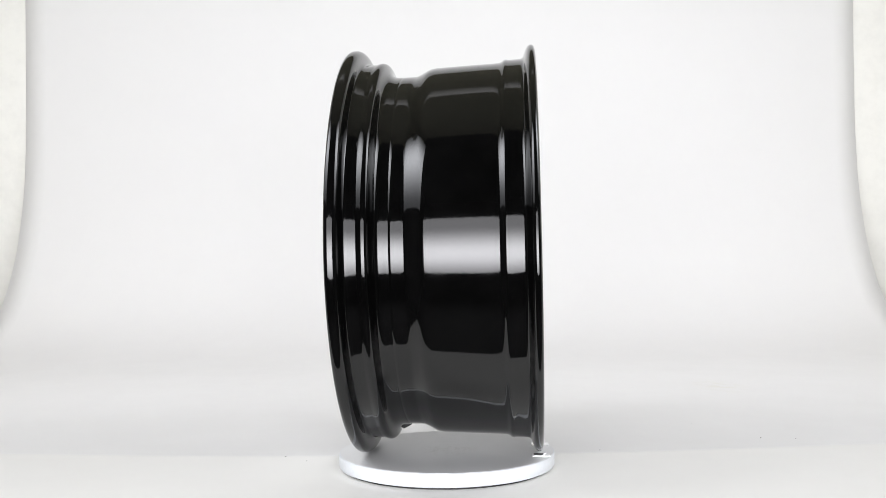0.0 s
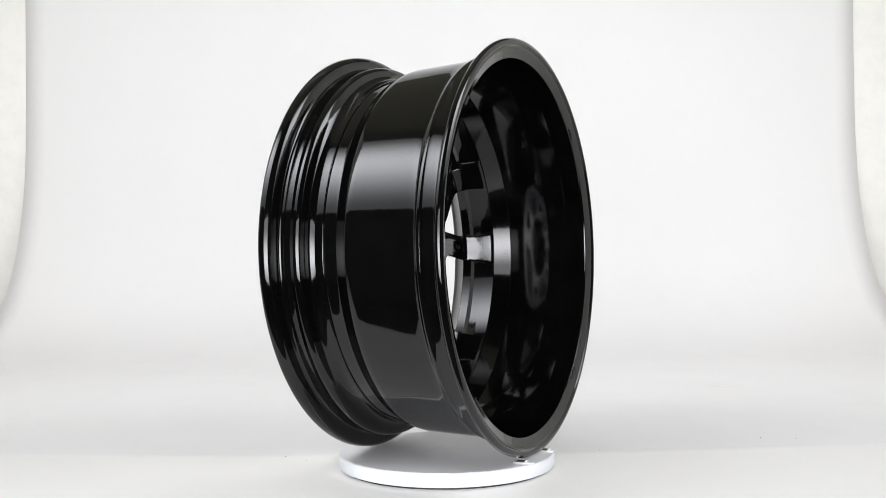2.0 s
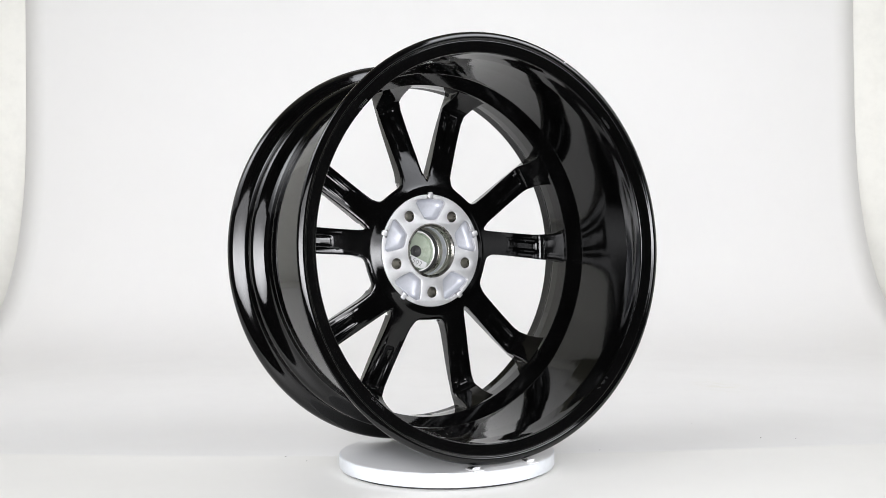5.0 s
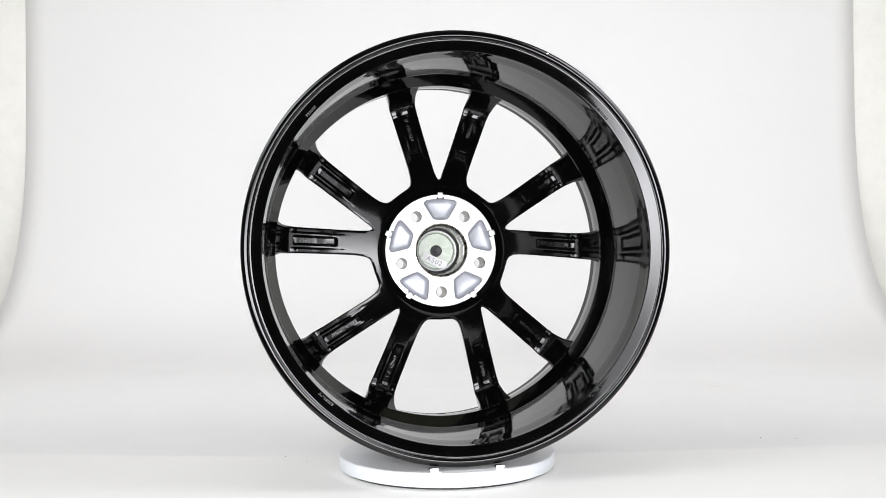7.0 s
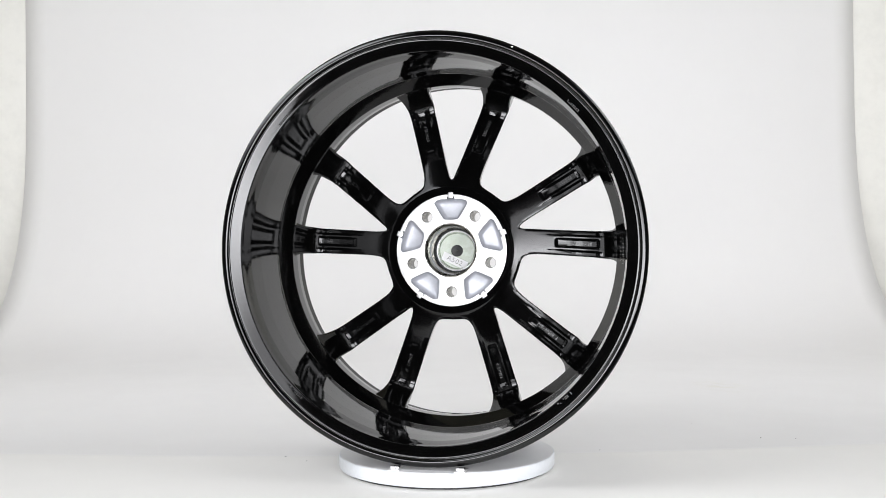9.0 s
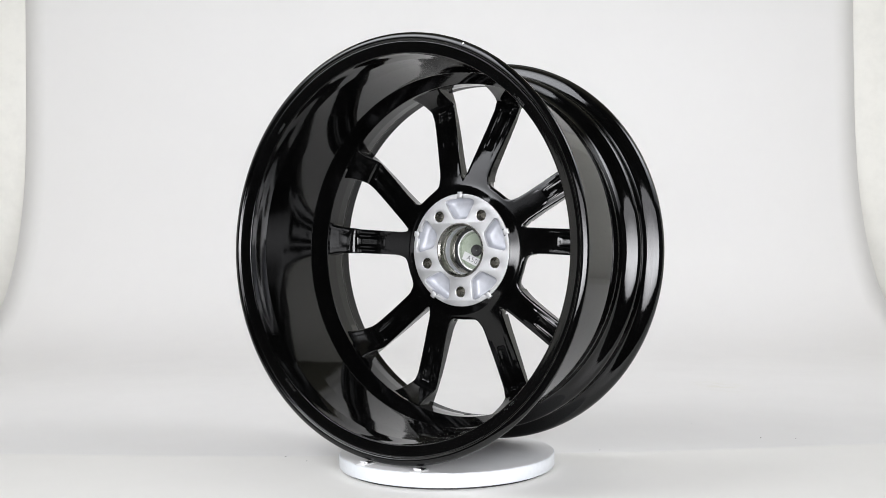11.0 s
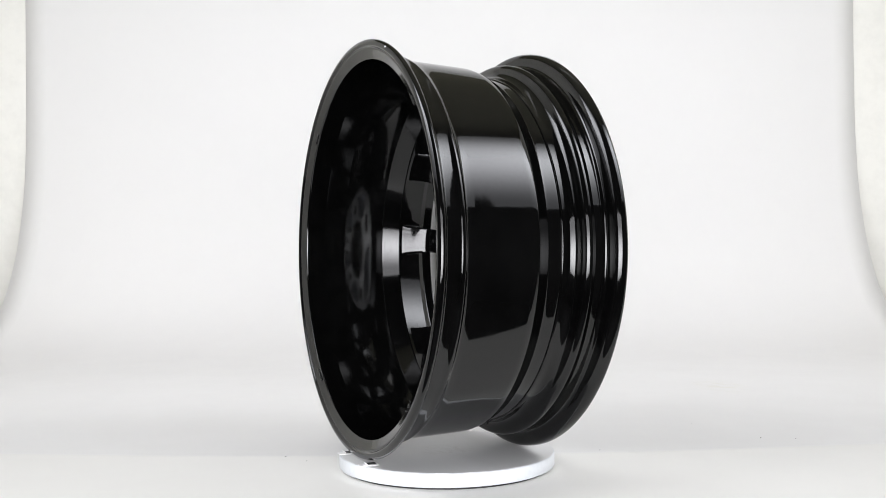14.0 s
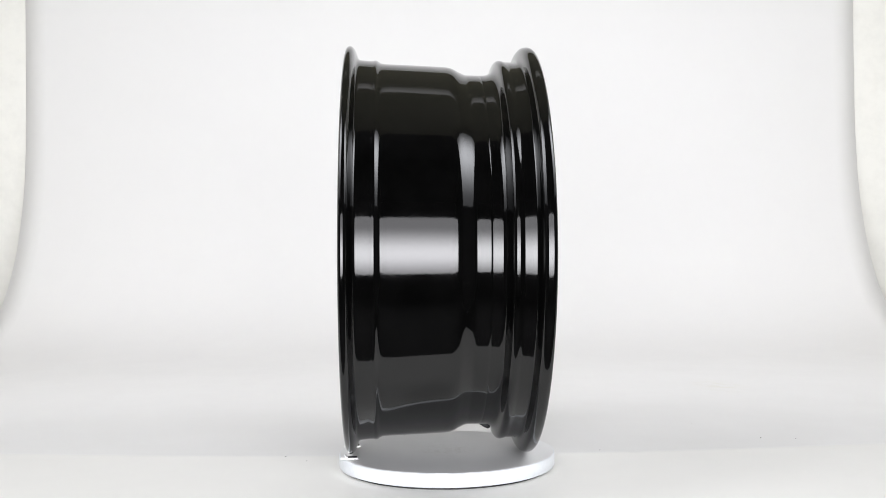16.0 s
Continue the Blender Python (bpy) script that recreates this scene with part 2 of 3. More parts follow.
# ---- the studio ----
def build_studio():
    tagged(piece("table", block("table", -1.6, 1.6, -0.285, 1.882, -0.03, 0.0, TABLE, 0.004)), "white painted studio table board under the turntable", "table", kind="structure")
    # the sweep: flat front edge, a curve, then straight up
    prof = [(0.062, -0.0008), (0.070, -0.0004), (0.085, 0.0004), (0.12, 0.0010), (0.4, 0.0012), (0.8, 0.0012), (1.15, 0.0015), (1.30, 0.0050), (1.43, 0.017), (1.545, 0.045), (1.63, 0.087), (1.690, 0.136), (1.740, 0.195), (1.772, 0.250), (1.800, 0.305), (1.822, 0.363),
            (1.841, 0.425), (1.857, 0.489), (1.867, 0.555), (1.873, 0.62), (1.878, 0.68), (1.880, 0.75)]
    prof = [tuple(p) for p in rounded([Vector(p) for p in prof], 1)] + [(1.880, 0.85 + 0.1 * i) for i in range(13)]
    verts, faces, cols = [], [], 40
    for y, z in prof:
        for c in range(cols + 1):
            x = -1.36 + 2.71 * c / cols
            bow = 0.045 * min(1.0, x * x / 0.36) * max(0.0, 1 - (y - 0.06) / 0.9)
            verts.append((x, y + bow, z))
    n = cols + 1
    faces = [(r * n + c, r * n + c + 1, r * n + n + c + 1, r * n + n + c) for r in range(len(prof) - 1) for c in range(cols)]
    me = mesh_from("backdrop", verts, faces, SHEET)
    ob = piece("backdrop", me)
    th = ob.modifiers.new("thick", "SOLIDIFY")
    th.thickness, th.offset = 0.001, 0.0
    tagged(ob, "white seamless backdrop sheet curving up behind the turntable", "backdrop", kind="structure")
    rng = random.Random(3)
    verts, faces = [], []
    for x, y, size in ((-0.220, 0.064, 0.0016), (-0.187, 0.035, 0.0008), (0.464, 0.160, 0.0012), (0.512, 0.150, 0.0010), (0.215, 0.085, 0.0008), (0.395, 0.29, 0.0012), (0.10, 0.31, 0.0008), (-0.63, 0.22, 0.001)):
        o = len(verts)
        for k in range(6):
            r = size * (0.6 + 0.6 * rng.random())
            verts.append((x + r * math.cos(k * 1.047), y + r * math.sin(k * 1.047), 0.0014))
        verts.append((x, y, 0.0014 + size * 0.7))
        faces += [(o + k, o + (k + 1) % 6, o + 6) for k in range(6)]
    tagged(piece("dust_specks", mesh_from("dust_specks", verts, faces, DARK, False)), "tiny dark specks of dust lying on the white sheet", "dust", kind="stuff")
    room = [
        ("floor", (-2.2, 2.2, -4.0, 1.93, -0.80, -0.75), DIM, "dark grey studio floor under the table", "floor"),
        ("ceiling", (-2.2, 2.2, -4.0, 1.93, 2.3, 2.35), DIM, "dark painted studio ceiling", "ceiling"),
        ("overhead_panel", (-1.68, 1.68, -0.78, 1.86, 2.13, 2.15), CEILING, "beige panel hung flat over the table, its dimness put into the colour", "panel"),
        ("wall_north", (-2.2, 2.2, 1.884, 1.934, -0.75, 2.3), CREAM, "cream painted wall behind the backdrop", "wall"),
        ("wall_south", (-2.2, 2.2, -4.05, -4.0, -0.75, 2.3), DIM, "dark painted wall opposite the backdrop", "wall"),
        ("wall_west_front", (-1.75, -1.7, -4.0, 0.03, -0.75, 2.3), DIM, "dark painted side wall of the studio", "wall"),
        ("wall_east_front", (1.7, 1.75, -4.0, 0.03, -0.75, 2.3), DIM, "dark painted side wall of the studio", "wall"),
        ("wall_west", (-1.75, -1.7, 0.03, 1.93, -0.75, 2.3), CREAM, "cream painted side wall of the studio", "wall"),
        ("wall_east", (1.7, 1.75, 0.03, 1.93, -0.75, 2.3), CREAM, "cream painted side wall of the studio", "wall"),
    ]
    for name, box, mat, label, cat in room:
        tagged(piece(name, block(name, *box, mat)), label, cat, kind="structure")


# ---- the turntable ----
def build_turntable():
    thing = tagged(new("turntable"), "round white motorised display turntable on the table", "turntable")
    thing.location.x = 0.0012
    piece("base", disc("base", 0, [(0.125, 0.0), (0.131, 0.0), (0.131, 0.004), (0.125, 0.004)], DARK), thing, None, "dark low base ring under the platter")
    platter = piece("platter", disc("platter", 0, [(0.1375, 0.0035), (0.1390, 0.0042), (0.1398, 0.0055), (0.1398, 0.0193), (0.1394, 0.0203), (0.1386, 0.0206)], PLATTER), thing, None, "white lacquered turning platter")
    piece("top_plate", disc("top_plate", 0, [(0.1382, 0.0200), (0.1382, 0.0209), (0.1378, TOP)], PTOP), platter, None, "light grey satin top with a faint smudge")
    return platter


def build_clip(u, label):
    thing = tagged(new("clip"), label, "clip", "clips under the wheel")
    piece("plate", block("plate", u - 0.0065, u + 0.0065, -0.1345, -0.112, TOP, TOP + 0.0015, CHROME, 0.0005), thing)
    # a short hook that curls up against the flange
    path = [(-0.1262, 0.0015), (-0.1270, 0.0030), (-0.1284, 0.0042), (-0.1296, 0.0048)]
    verts, faces = [], []
    for x in (u - 0.005, u + 0.005):
        for y, z in path:
            verts += [(x, y - 0.0006, TOP + z), (x, y + 0.0006, TOP + z)]
    n = 2 * len(path)
    for i in range(len(path) - 1):
        a = 2 * i
        faces += [(a, a + 2, n + a + 2, n + a), (a + 1, n + a + 1, n + a + 3, a + 3), (a, a + 1, a + 3, a + 2), (n + a, n + a + 2, n + a + 3, n + a + 1)]
    faces += [(n - 2, n - 1, 2 * n - 1, 2 * n - 2)]
    piece("hook", mesh_from("hook", verts, faces, CHROME), thing)
    piece("pad", block("pad", u - 0.004, u + 0.004, -0.1255, -0.114, TOP + 0.0015, TOP + 0.0026, DARK, 0.0003), thing, None, "black rubber pad")
    return thing


# ---- the wheel ----
# rear faces along the axle and radii, in metres
SPOKE_BACK = [(0.0755, -0.0366), (0.080, -0.0388), (0.085, -0.0414), (0.091, -0.0430), (0.120, -0.0490), (0.160, -0.0572), (0.188, -0.0626), (0.2026, -0.0652)]
SPOKE_RISE = [(0.2026, -0.0652), (0.2058, -0.0620), (0.2092, -0.0560), (0.2130, -0.0475), (0.2170, -0.0375), (0.2205, -0.0285), (0.2228, -0.0225)]
SPOKE_BACK = [tuple(p) for p in rounded([Vector(p) for p in SPOKE_BACK], 2)] + [tuple(p) for p in rounded([Vector(p) for p in SPOKE_RISE], 2)][1:]
SPOKE_FRONT = [(0.075, -0.0680), (0.092, -0.0700), (0.120, -0.0735), (0.160, -0.0790), (0.185, -0.0815), (0.205, -0.0808), (0.228, -0.0768)]
# depth of the side ledges and of the middle channel along a spoke
LEDGE = [(0.125, 0.0), (0.165, 0.0019), (0.1909, 0.0023), (0.1935, 0.0014), (0.1948, 0.0016), (0.1974, 0.0007), (0.2000, 0.0)]
CHANNEL = [(0.1375, 0.0), (0.1415, 0.0013), (0.165, 0.0024), (0.1922, 0.0026), (0.1961, 0.0012), (0.1974, 0.0)]
SPOKE_MID, SPOKE_HALF = 0.0110, 0.0166
BOLTS = [54 + 72 * i for i in range(5)]
POCKETS = [90 + 72 * i for i in range(5)]


def spoke_frames():
    """Direction of each spoke and the side on which its twin stands."""
    for c in POCKETS:
        yield c - 18, 1
        yield c + 18, -1


def hub_field(x, z):
    """Below 0 inside the hub and the spokes, whose flanks are blended into it."""
    def smin(values, k):
        return -k * math.log(sum(math.exp(-v / k) for v in values))

    ring, flanks = math.hypot(x, z) - 0.0915, []
    for d, side in spoke_frames():
        c, s = math.cos(radians(d)), math.sin(radians(d))
        along, across = x * c + z * s, (-x * s + z * c) * side - SPOKE_MID
        if along > 0:
            flanks.append(smin((ring, abs(across) - SPOKE_HALF), 0.0075 if across < 0 else 0.0040))
    return smin(flanks, 0.0012)


def hub_outline(phi):
    """Radius of the hub's outline, no farther out than the spokes' roots."""
    r = 0.088
    while r < 0.106 and hub_field(r * math.cos(phi), r * math.sin(phi)) < -0.0001:
        r += 0.0003
    return r


def spoke_mid(s, side):
    """Offset of a spoke's middle across its direction; all the spokes lean the same way round outward."""
    return side * SPOKE_MID - 0.062 * max(0.0, s - 0.104)


def spoke_flank(along, sign):
    """Half width of a spoke towards its twin (1) or away from it (-1), with the fillet at its root."""
    d, side = next(spoke_frames())
    c, s = math.cos(radians(d)), math.sin(radians(d))
    w = SPOKE_HALF * 0.9
    while w < SPOKE_HALF * 1.6:
        z = side * (SPOKE_MID + sign * w)
        if hub_field(along * c - z * s, along * s + z * c) > 0:
            break
        w += 0.0001
    return w


def build_hub(wheel):
    segs, rings = 540, 14
    outline = [hub_outline(2 * math.pi * k / segs) for k in range(segs)]
    verts, faces = [], []
    for k in range(segs):
        c, s = math.cos(2 * math.pi * k / segs), math.sin(2 * math.pi * k / segs)
        R = outline[k]
        back = [(r, lerp_table(SPOKE_BACK, r)) for r in (0.0760 + (R - 0.0032 - 0.0760) * i / rings for i in range(rings + 1))]
        col = [(0.0755, -0.0615), (0.0755, -0.0372)] + back
        col += [(R - 0.0012, back[-1][1] - 0.0008), (R, back[-1][1] - 0.003), (R - 0.0012, lerp_table(SPOKE_FRONT, R) + 0.017), (R - 0.0075, lerp_table(SPOKE_FRONT, R) + 0.006), (0.080, -0.0670)]
        rows = len(col)
        verts += [(r * c, -a, r * s) for r, a in col]
    for k in range(segs):
        j = (k + 1) % segs
        faces += [(k * rows + i, k * rows + (i + 1) % rows, j * rows + (i + 1) % rows, j * rows + i) for i in range(rows)]
    piece("hub", mesh_from("hub", verts, faces, SATIN, True, 40), wheel, None, "gloss black hub round the bolt face")


def spoke_mesh(side):
    """A spoke along +x; its back carries two side ledges and a sunk middle channel in the outer half."""
    S = [0.0986 + 0.0013 * i for i in range(91)] + [0.2168, 0.2180, 0.2190, 0.2200, 0.2210, 0.2220, 0.2228]
    verts, faces = [], []
    for s in S:
        mid = spoke_mid(s, side)
        near = max(0.0, min(1.0, (0.190 - s) / 0.05))
        bend = max(0.0, min(1.0, (s - 0.195) / 0.02))     # the outer end follows the rim's round
        front = lerp_table(SPOKE_FRONT, s) + 0.0004
        ease = min(1, max(0, (s - 0.112) / 0.04))
        g, h = lerp_table(LEDGE, s), lerp_table(CHANNEL, s)
        swell = 1 + 0.06 * max(0, min(1, (s - 0.12) / 0.07)) + 0.12 * max(0, (s - 0.190) / 0.03)
        fillet = 0.0085 * (1 - math.sqrt(1 - min(1.0, max(0.0, (s - 0.2110) / 0.0120)) ** 2))
        toward, away = (spoke_flank(s, q) if s < 0.135 else SPOKE_HALF for q in (1, -1))
        lo, hi = ((away if side > 0 else toward) * swell + fillet, (toward if side > 0 else away) * swell + fillet)
        flat = [(-1.0, -0.0030 - g * 0.5), (-0.975, -0.0013 - g), (-0.91, -0.0003 * ease - g), (-0.62, -0.0002 * ease - g), (-0.55, 0.0), (-0.36, 0.0), (-0.26, -h), (0.0, -h)]
        flat += [(-x, a) for x, a in reversed(flat[:-1])]
        sec = [(-lo + 0.0018 + fillet, front + 0.004)]
        for x, a in flat:
            x *= lo if x < 0 else hi
            r = near * math.hypot(s, mid + x) + (1 - near) * s
            sec.append((x, lerp_table(SPOKE_BACK, r) + 0.00003 + a))
        back = [tuple(p) for p in rounded([Vector(p) for p in sec[1:]], 1)]

        def flank(edge, foot):
            """Two points down a flank, between which the end steps back from the drop well's outer wall."""
            for a in (min(-0.0575, edge[1] - 0.0002), min(-0.0612, edge[1] - 0.0004)):
                f = (a - edge[1]) / (foot[1] - edge[1])
                yield edge[0] + (foot[0] - edge[0]) * f, a

        sec = [sec[0]] + list(flank(back[0], sec[0]))[::-1] + back + list(flank(back[-1], (hi - 0.0018 - fillet, front + 0.004)))
        sec += [(hi - 0.0018 - fillet, front + 0.004), (hi - 0.0055 - fillet, front), (-lo + 0.0055 + fillet, front)]
        for x, a in sec:
            r = s + (0.0040 * max(0.0, (s - 0.2168) / 0.0060) if a < -0.0610 else 0.0)
            verts.append(((1 - bend) * r + bend * math.sqrt(r * r - (mid + x) ** 2), -a, mid + x))
    n = len(sec)
    for i in range(len(S) - 1):
        faces += [(i * n + k, i * n + (k + 1) % n, i * n + n + (k + 1) % n, i * n + n + k) for k in range(n)]
    faces.append(tuple(range(n)))     # the outer end stays open inside the rim's wall
    return mesh_from("spoke", verts, faces, SATIN, True, 16)


def bars_mesh(rng, side, count):
    """Raised casting marks in the channel of a spoke, as uneven groups of plain bars."""
    verts, faces = [], []

    def bar(s0, s1, z0, z1):
        o = len(verts)
        a = lerp_table(SPOKE_BACK, s0) - lerp_table(CHANNEL, s0)
        for s, d in ((s0, 0.0001), (s1, -0.0001)):
            verts.extend([(s, -(a - 0.0015), z0), (s + d, -(a + 0.0006), z0 + 0.0001), (s, -(a - 0.0015), z1), (s + d, -(a + 0.0006), z1 - 0.0001)])
        faces.extend(tuple(o + k for k in f) for f in ((0, 1, 3, 2), (4, 6, 7, 5), (0, 4, 5, 1), (2, 3, 7, 6), (1, 5, 7, 3)))

    s = 0.190 - count * 0.0036
    for _ in range(count):
        zc, hh, wide = spoke_mid(s, side) + rng.uniform(-0.0002, 0.0002), rng.uniform(0.0020, 0.0026), rng.uniform(0.0018, 0.0026)
        if rng.random() < 0.88:
            bar(s, s + 0.0008, zc - hh, zc + hh * rng.choice((1.0, 1.0, 0.2)))
            if rng.random() < 0.7:
                bar(s + wide - 0.0008, s + wide, zc - hh * rng.choice((1.0, 0.1)), zc + hh)
            for level in (-1, 0, 1):
                if rng.random() < 0.45:
                    bar(s + 0.0009, s + wide - 0.0009, zc + level * (hh - 0.0004) - 0.0004, zc + level * (hh - 0.0004) + 0.0004)
        s += wide + rng.uniform(0.0008, 0.0014)
    return mesh_from("casting_mark", verts, faces, SATIN, False)


def pocket_loop(scale=1.0, dr=0.0, n=1):
    """A rounded trapezoid, wide side outward, round (0, 0.0560)."""
    pts = [(-0.0232, 0.0650), (-0.0190, 0.0690), (0.0, 0.0698), (0.0190, 0.0690), (0.0232, 0.0650), (0.0222, 0.0608), (0.0115, 0.0430), (0.0080, 0.0408), (-0.0080, 0.0408), (-0.0115, 0.0430), (-0.0222, 0.0608)]
    out = rounded([Vector((x, y)) for x, y in pts], n, True)
    return [((p.x) * scale, 0.057 + (p.y - 0.057) * scale + dr) for p in out]


def notched_loop():
    """The pocket's outline with a slot outward, in which the lug sits."""
    loop = [p for p in pocket_loop() if not (abs(p[0]) < 0.0060 and p[1] > 0.06)]
    k = min(range(len(loop)), key=lambda i: abs(loop[i][0] + 0.0085) + 10 * (loop[i][1] < 0.06))
    slot = [(-0.0054, 0.0697), (-0.0052, 0.0728), (0.0052, 0.0728), (0.0054, 0.0697)]
    step = 1 if loop[(k + 1) % len(loop)][0] > loop[k][0] else -1
    return loop[:k + 1] + slot + loop[k + 1:] if step == 1 else loop[:k] + slot[::-1] + loop[k:]


def turned(loop, deg):
    c, s = math.cos(radians(deg)), math.sin(radians(deg))
    return [(x * c - y * s, x * s + y * c) for x, y in loop]


def build_bolt_face(wheel):
    loops = [ring_points(0.0750, 128), ring_points(0.0352, 72)]
    loops += [ring_points(0.0080, 28, 0.0562 * math.cos(radians(d)), 0.0562 * math.sin(radians(d))) for d in BOLTS]
    loops += [turned(notched_loop(), d - 90) for d in POCKETS]
    thick = 0.014
    me = sheet_with_holes("mounting_pad", loops, thick, 0.0006, MACHINED)
    me.transform(Matrix.Translation((0, 0.0358 + thick / 2, 0)))
    piece("mounting_pad", me, wheel, None, "machined bare aluminium bolt face")
    # web behind the pad, with the same through holes
    loops = [ring_points(0.0752, 96), ring_points(0.0325, 72)]
    loops += [ring_points(0.0078, 24, 0.0562 * math.cos(radians(d)), 0.0562 * math.sin(radians(d))) for d in BOLTS]
    me = sheet_with_holes("hub_web", loops, 0.012, 0.0004, RAWCAST)
    me.transform(Matrix.Translation((0, 0.0358 + thick + 0.0065, 0)))
    piece("hub_web", me, wheel, None, "raw cast aluminium web")
    # cast bowls that line the pockets
    rings = [(1.0, 0.0364, 0.0), (0.97, 0.0400, 0.0), (0.86, 0.0448, -0.0004), (0.70, 0.0475, -0.001), (0.58, 0.0482, -0.0015)]
    verts, faces = [], []
    for sc, y, dr in rings:
        verts += [(x, y + 0.10 * (z - 0.057) * (1 if sc < 0.9 else 0), z) for x, z in pocket_loop(sc, dr)]
    n = len(pocket_loop())
    for i in range(len(rings) - 1):
        faces += [(i * n + k, i * n + (k + 1) % n, i * n + n + (k + 1) % n, i * n + n + k) for k in range(n)]
    faces.append(tuple((len(rings) - 1) * n + k for k in range(n)))
    bowl = mesh_from("pocket", verts, faces, RAWCAST, True, 60)
    lug = block("lug", -0.0036, 0.0036, 0.0352, 0.0430, 0.0700, 0.0784, MACHINED, 0.0010)
    sleeve = lathe("bolt_hole", [(-0.0362, 0.0080), (-0.0366, 0.0072), (-0.0735, 0.0070), (-0.0735, 0.0079)], STEEL, 28)
    for d in POCKETS:
        piece("pocket", bowl, wheel, spin(d - 90), "rough cast pocket")
        piece("lug", lug, wheel, spin(d - 90))
    for d in BOLTS:
        piece("bolt_hole", sleeve, wheel, Matrix.Translation((0.0562 * math.cos(radians(d)), 0, 0.0562 * math.sin(radians(d)))), "bolt hole with a steel-grey wall")
    # stepped centre bore
    bore = [(-0.0352, 0.0365), (-0.0350, 0.0352), (-0.0372, 0.0328), (-0.0430, 0.0326), (-0.0434, 0.0338), (-0.0455, 0.0338), (-0.0459, 0.0326), (-0.0500, 0.0325), (-0.0505, 0.0345), (-0.0590, 0.0345), (-0.0595, 0.0318), (-0.0640, 0.0316), (-0.0643, 0.0326), (-0.0665, 0.0326), (-0.0668, 0.0315), (-0.0690, 0.0315), (-0.0695, 0.0308), (-0.0800, 0.0306), (-0.0800, 0.0352), (-0.0372, 0.0365)]
    piece("centre_bore", lathe("centre_bore", bore, STEEL, 96, True, 30), wheel, None, "stepped bare metal centre bore")
    cap = piece("centre_cap", lathe("centre_cap", [(-0.0790, 0.0001), (-0.0788, 0.0240), (-0.0760, 0.0250), (-0.0758, 0.0262), (-0.0790, 0.0270), (-0.0790, 0.0300), (-0.0850, 0.0300), (-0.0850, 0.0001)], CAPGREEN, 64), wheel, None, "pale green plastic back of the centre cap")
    piece("seal", lathe("seal", [(-0.0705, 0.0306), (-0.0700, 0.0295), (-0.0722, 0.0285), (-0.0745, 0.0282), (-0.0745, 0.0306)], DARK, 64), cap, None, "black ring between cap and bore")
    piece("clip_ring", lathe("clip_ring", [(-0.0745, 0.0262), (-0.0740, 0.0272), (-0.0745, 0.0282), (-0.0755, 0.0272)], CHROME, 64), cap, None, "thin bright wire ring")
    piece("boss", lathe("boss", [(-0.0770, 0.0036), (-0.0762, 0.0066), (-0.0770, 0.0080), (-0.0795, 0.0083), (-0.0795, 0.0005), (-0.0785, 0.0005)], DARK, 32), cap, None, "dark hollow boss")
    tabm = block("tab", -0.0035, 0.0035, 0.0735, 0.0790, 0.0245, 0.0258, CAPGREEN, 0.0004)
    for k in range(8):
        piece("tab", tabm, cap, spin(45 * k + 12))
    tilt = Matrix.Translation((-0.0030, 0, -0.0140)) @ spin(-25)
    sticker = piece("sticker", block("sticker", -0.0185, 0.0185, 0.0758, 0.0764, -0.0058, 0.0058, LABEL), cap, tilt, "white paper label reading A502")
    cu = bpy.data.curves.new("lettering", "FONT")
    cu.body, cu.size, cu.align_x, cu.align_y, cu.extrude, cu.space_character = "A502", 0.0098, "CENTER", "CENTER", 0.0001, 1.15
    me = curve_mesh("lettering", cu, INK)
    me.transform(Matrix.Translation((0, 0.0756, 0)))
    piece("lettering", me, sticker)


def bricks_mesh(name, boxes, mat):
    """Small boxes (centre, half sizes), joined."""
    verts, faces = [], []
    for (x, y, z), (dx, dy, dz) in boxes:
        o = len(verts)
        verts += [(x + i * dx, y + j * dy, z + k * dz) for i in (-1, 1) for j in (-1, 1) for k in (-1, 1)]
        faces += [tuple(o + q for q in f) for f in ((0, 1, 3, 2), (4, 6, 7, 5), (0, 4, 5, 1), (2, 3, 7, 6), (0, 2, 6, 4), (1, 5, 7, 3))]
    return mesh_from(name, verts, faces, mat, False)


def flange_marks(rng, count):
    boxes = []
    for i in range(count):
        ang = (i - count / 2) * 0.0115
        for r in (0.2384, 0.2402):
            if rng.random() < 0.8:
                boxes.append(((r * math.cos(ang), -0.1184, r * math.sin(ang)), (0.0006, 0.0005, 0.0007 + 0.0004 * rng.random())))
    return bricks_mesh("flange_mark", boxes, CAST)


def barrel_marks(rng):
    boxes = []
    for i in range(9):
        for j in range(3):
            if rng.random() < 0.7:
                y = 0.004 + 0.004 * j + 0.001 * rng.random()
                boxes.append(((0.2312 - 0.48 * y, y, (i - 4) * 0.0042 + rng.uniform(-0.0012, 0.0012)), (0.0003, 0.0003 + 0.0003 * rng.random(), 0.0002 + 0.0004 * rng.random())))
    return bricks_mesh("barrel_mark", boxes, BLACK)


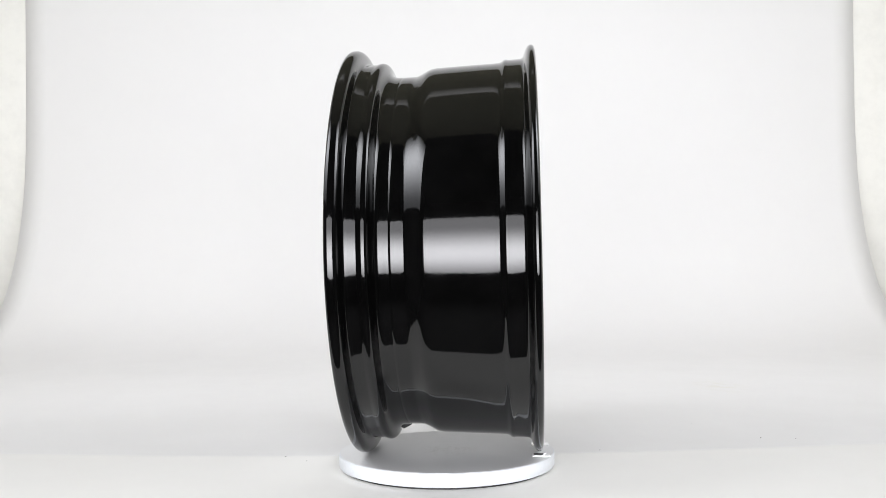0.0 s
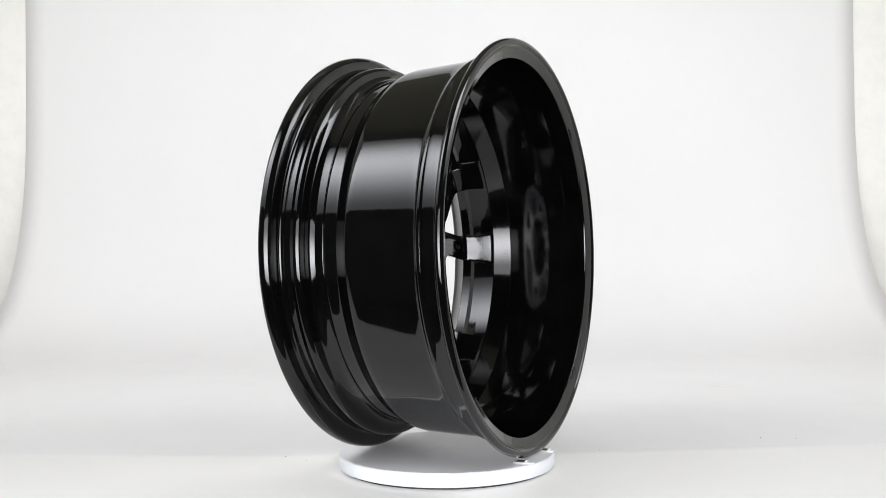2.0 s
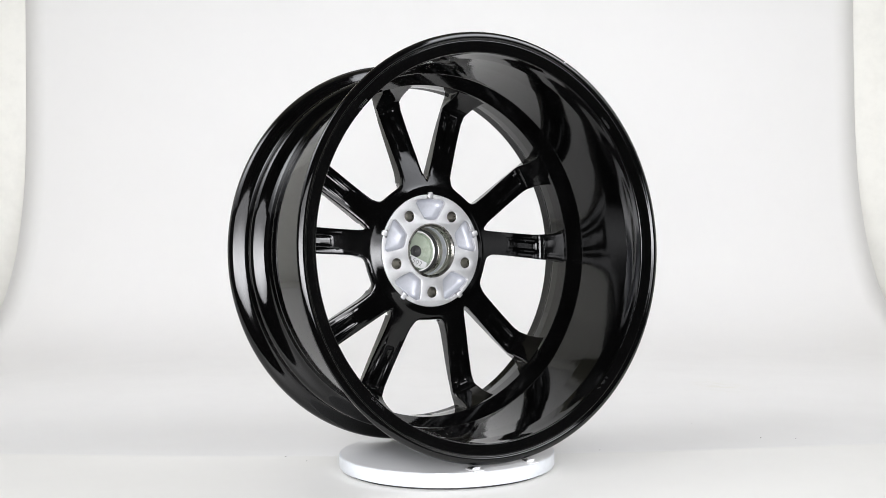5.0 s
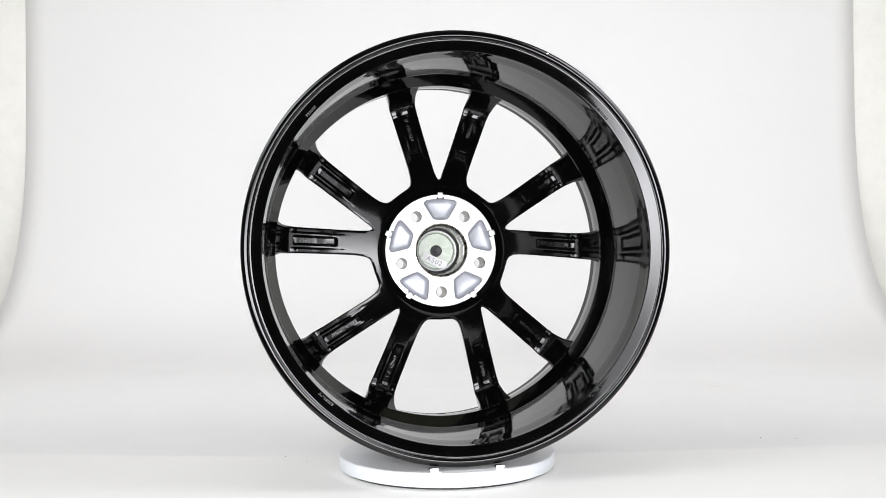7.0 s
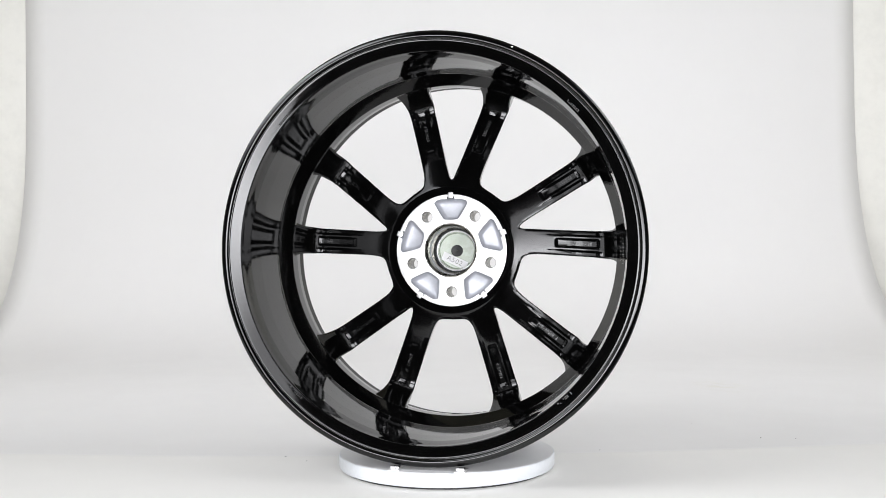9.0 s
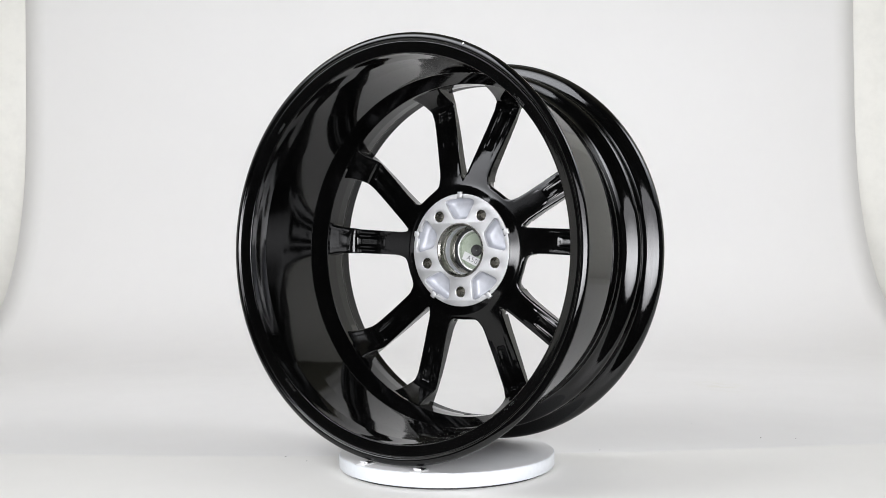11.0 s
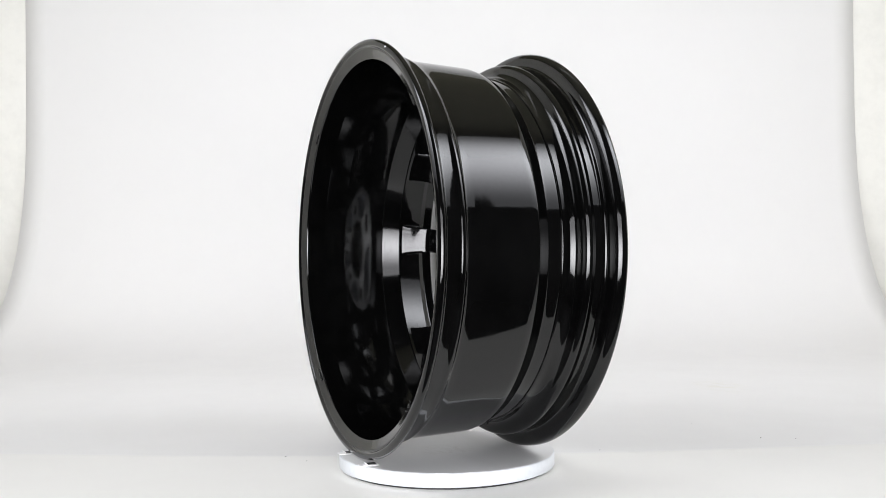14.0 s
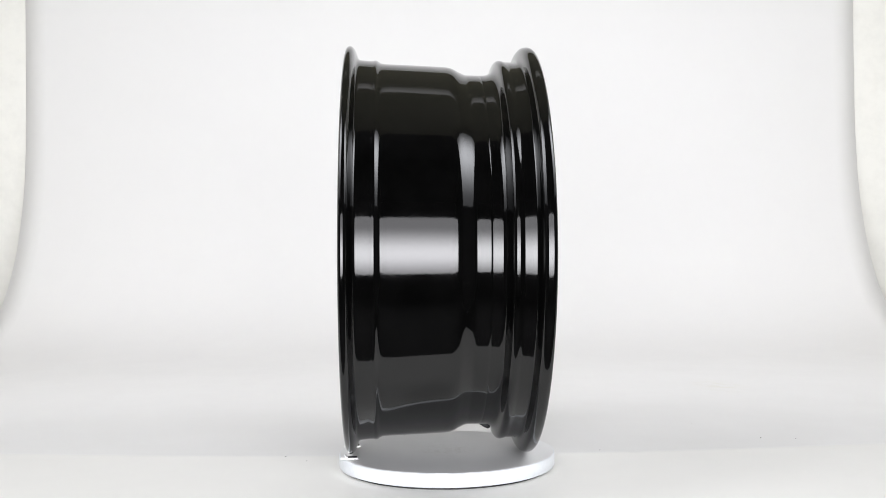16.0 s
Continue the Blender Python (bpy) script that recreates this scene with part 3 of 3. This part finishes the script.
def build_wheel():
    wheel = tagged(new("wheel_rim"), "gloss black five double-spoke alloy wheel standing on a turntable", "wheel rim")
    outer = [(108, 235.3), (116, 235.6), (116.7, 236.0), (117.1, 237.2), (118.6, 241.0), (120.1, 245.0), (121.4, 248.4), (121.0, 249.2), (121.9, 250.2), (123.4, 251.6), (123.8, 253.4), (123.2, 256.0), (121.9, 258.7), (119.3, 259.9), (116.2, 259.2),
             (113.2, 255.6), (111.0, 250.2), (109.4, 245.2), (107.2, 242.9), (104.0, 242.3), (91, 241.5), (88.5, 242.3), (85.5, 242.2), (82, 239.2), (77.5, 238.0), (48, 236.9), (1.5, 234.8), (-1, 234.6), (-8, 233.3), (-15, 229.3), (-23.5, 225.3), (-26, 224.8), (-29, 224.6),
             (-42, 224.4), (-42.4, 224.1), (-42.8, 224.4), (-50.0, 224.5), (-54.0, 225.5), (-57.6, 227.8), (-60.0, 232.2), (-61.6, 237.2), (-63.2, 240.9), (-66.0, 242.8), (-68.5, 243.1), (-71.0, 242.6), (-74.2, 241.5), (-76.0, 241.3), (-86.8, 241.0), (-88.8, 241.8), (-90.2, 244.6), (-91.4, 251.0), (-93.2, 256.0), (-96.6, 259.1), (-101.5, 260.0),
             (-104.8, 259.4), (-107.6, 256.6), (-106.0, 254.2), (-100, 250.3), (-92, 242.6), (-85, 234.8), (-80.6, 229.6)]
    inner = crisp([(-79.4, 226.4), (-77.8, 224.6), (-65.6, 226.3), (-58, 222.8), (-43, 221.0), (-24, 220.2), (-1, 231.9), (60, 232.6), (90, 233.4), (101, 234.4)], 1.6)
    prof = rounded([Vector((a / 1000, r / 1000)) for a, r in outer + inner], 1, True)
    me = lathe("barrel", prof, BLACK, 224, True, 60)
    me.materials.append(INNER)
    inside = 2 * (len(outer) + 5)
    for p in me.polygons:
        p.material_index = 1 if p.index % len(prof) >= inside else 0
    piece("barrel", me, wheel, None, "gloss black stepped rim barrel with rolled flanges")
    build_hub(wheel)
    meshes = {1: spoke_mesh(1), -1: spoke_mesh(-1)}
    rng = random.Random(7)
    for i, (d, side) in enumerate(spoke_frames()):
        sp = piece("spoke", meshes[side], wheel, spin(d))
        piece("casting_mark", bars_mesh(rng, side, rng.randint(6, 12)), sp, None, "raised casting marks")
    build_bolt_face(wheel)
    for deg, count in ((43, 7), (138, 7), (-47, 8), (-133, 8)):
        piece("flange_mark", flange_marks(rng, count), wheel, spin(deg), "small stamped marks on the flange")
    for deg in (-1, 181):
        piece("barrel_mark", barrel_marks(rng), wheel, spin(deg), "tiny raised marks inside the barrel")
    c, s = math.cos(radians(65.5)), math.sin(radians(65.5))
    piece("paint_mark", block("paint_mark", 0.2565 * c - 0.0012, 0.2565 * c + 0.0012, -0.1240, -0.1222, 0.2565 * s - 0.0009, 0.2565 * s + 0.0009, DOT, 0.0005), wheel, None, "white paint dot on the flange")
    valve = lathe("valve_hole", [(0.0, 0.0066), (0.002, 0.0074), (0.006, 0.0078), (0.008, 0.0066), (0.008, 0.0045), (0.001, 0.0045)], DARK, 24)
    piece("valve_hole", valve, wheel, Matrix.Translation((0, 0.0555, -0.2235)) @ Matrix.Rotation(radians(62), 4, "X"), "dark collar of the valve hole")
    return wheel


build_studio()
platter = build_turntable()
clips = [build_clip(-0.036, "small bright metal clip holding the wheel flange"), build_clip(0.043, "small bright metal clip holding the wheel flange")]
wheel = build_wheel()


def motions():
    times = [0.5 * i for i in range(33)]
    turn = [(t, pose(0, 0, 0, 0, 0, SPEED * (FACING - t))) for t in times]
    walk(platter, turn)
    for c in clips:
        walk(c, turn)
    stand = pose(0.0031, 0, TOP + 0.2615, -0.53)
    walk(wheel, [(t, m @ stand) for t, m in turn])


motions()
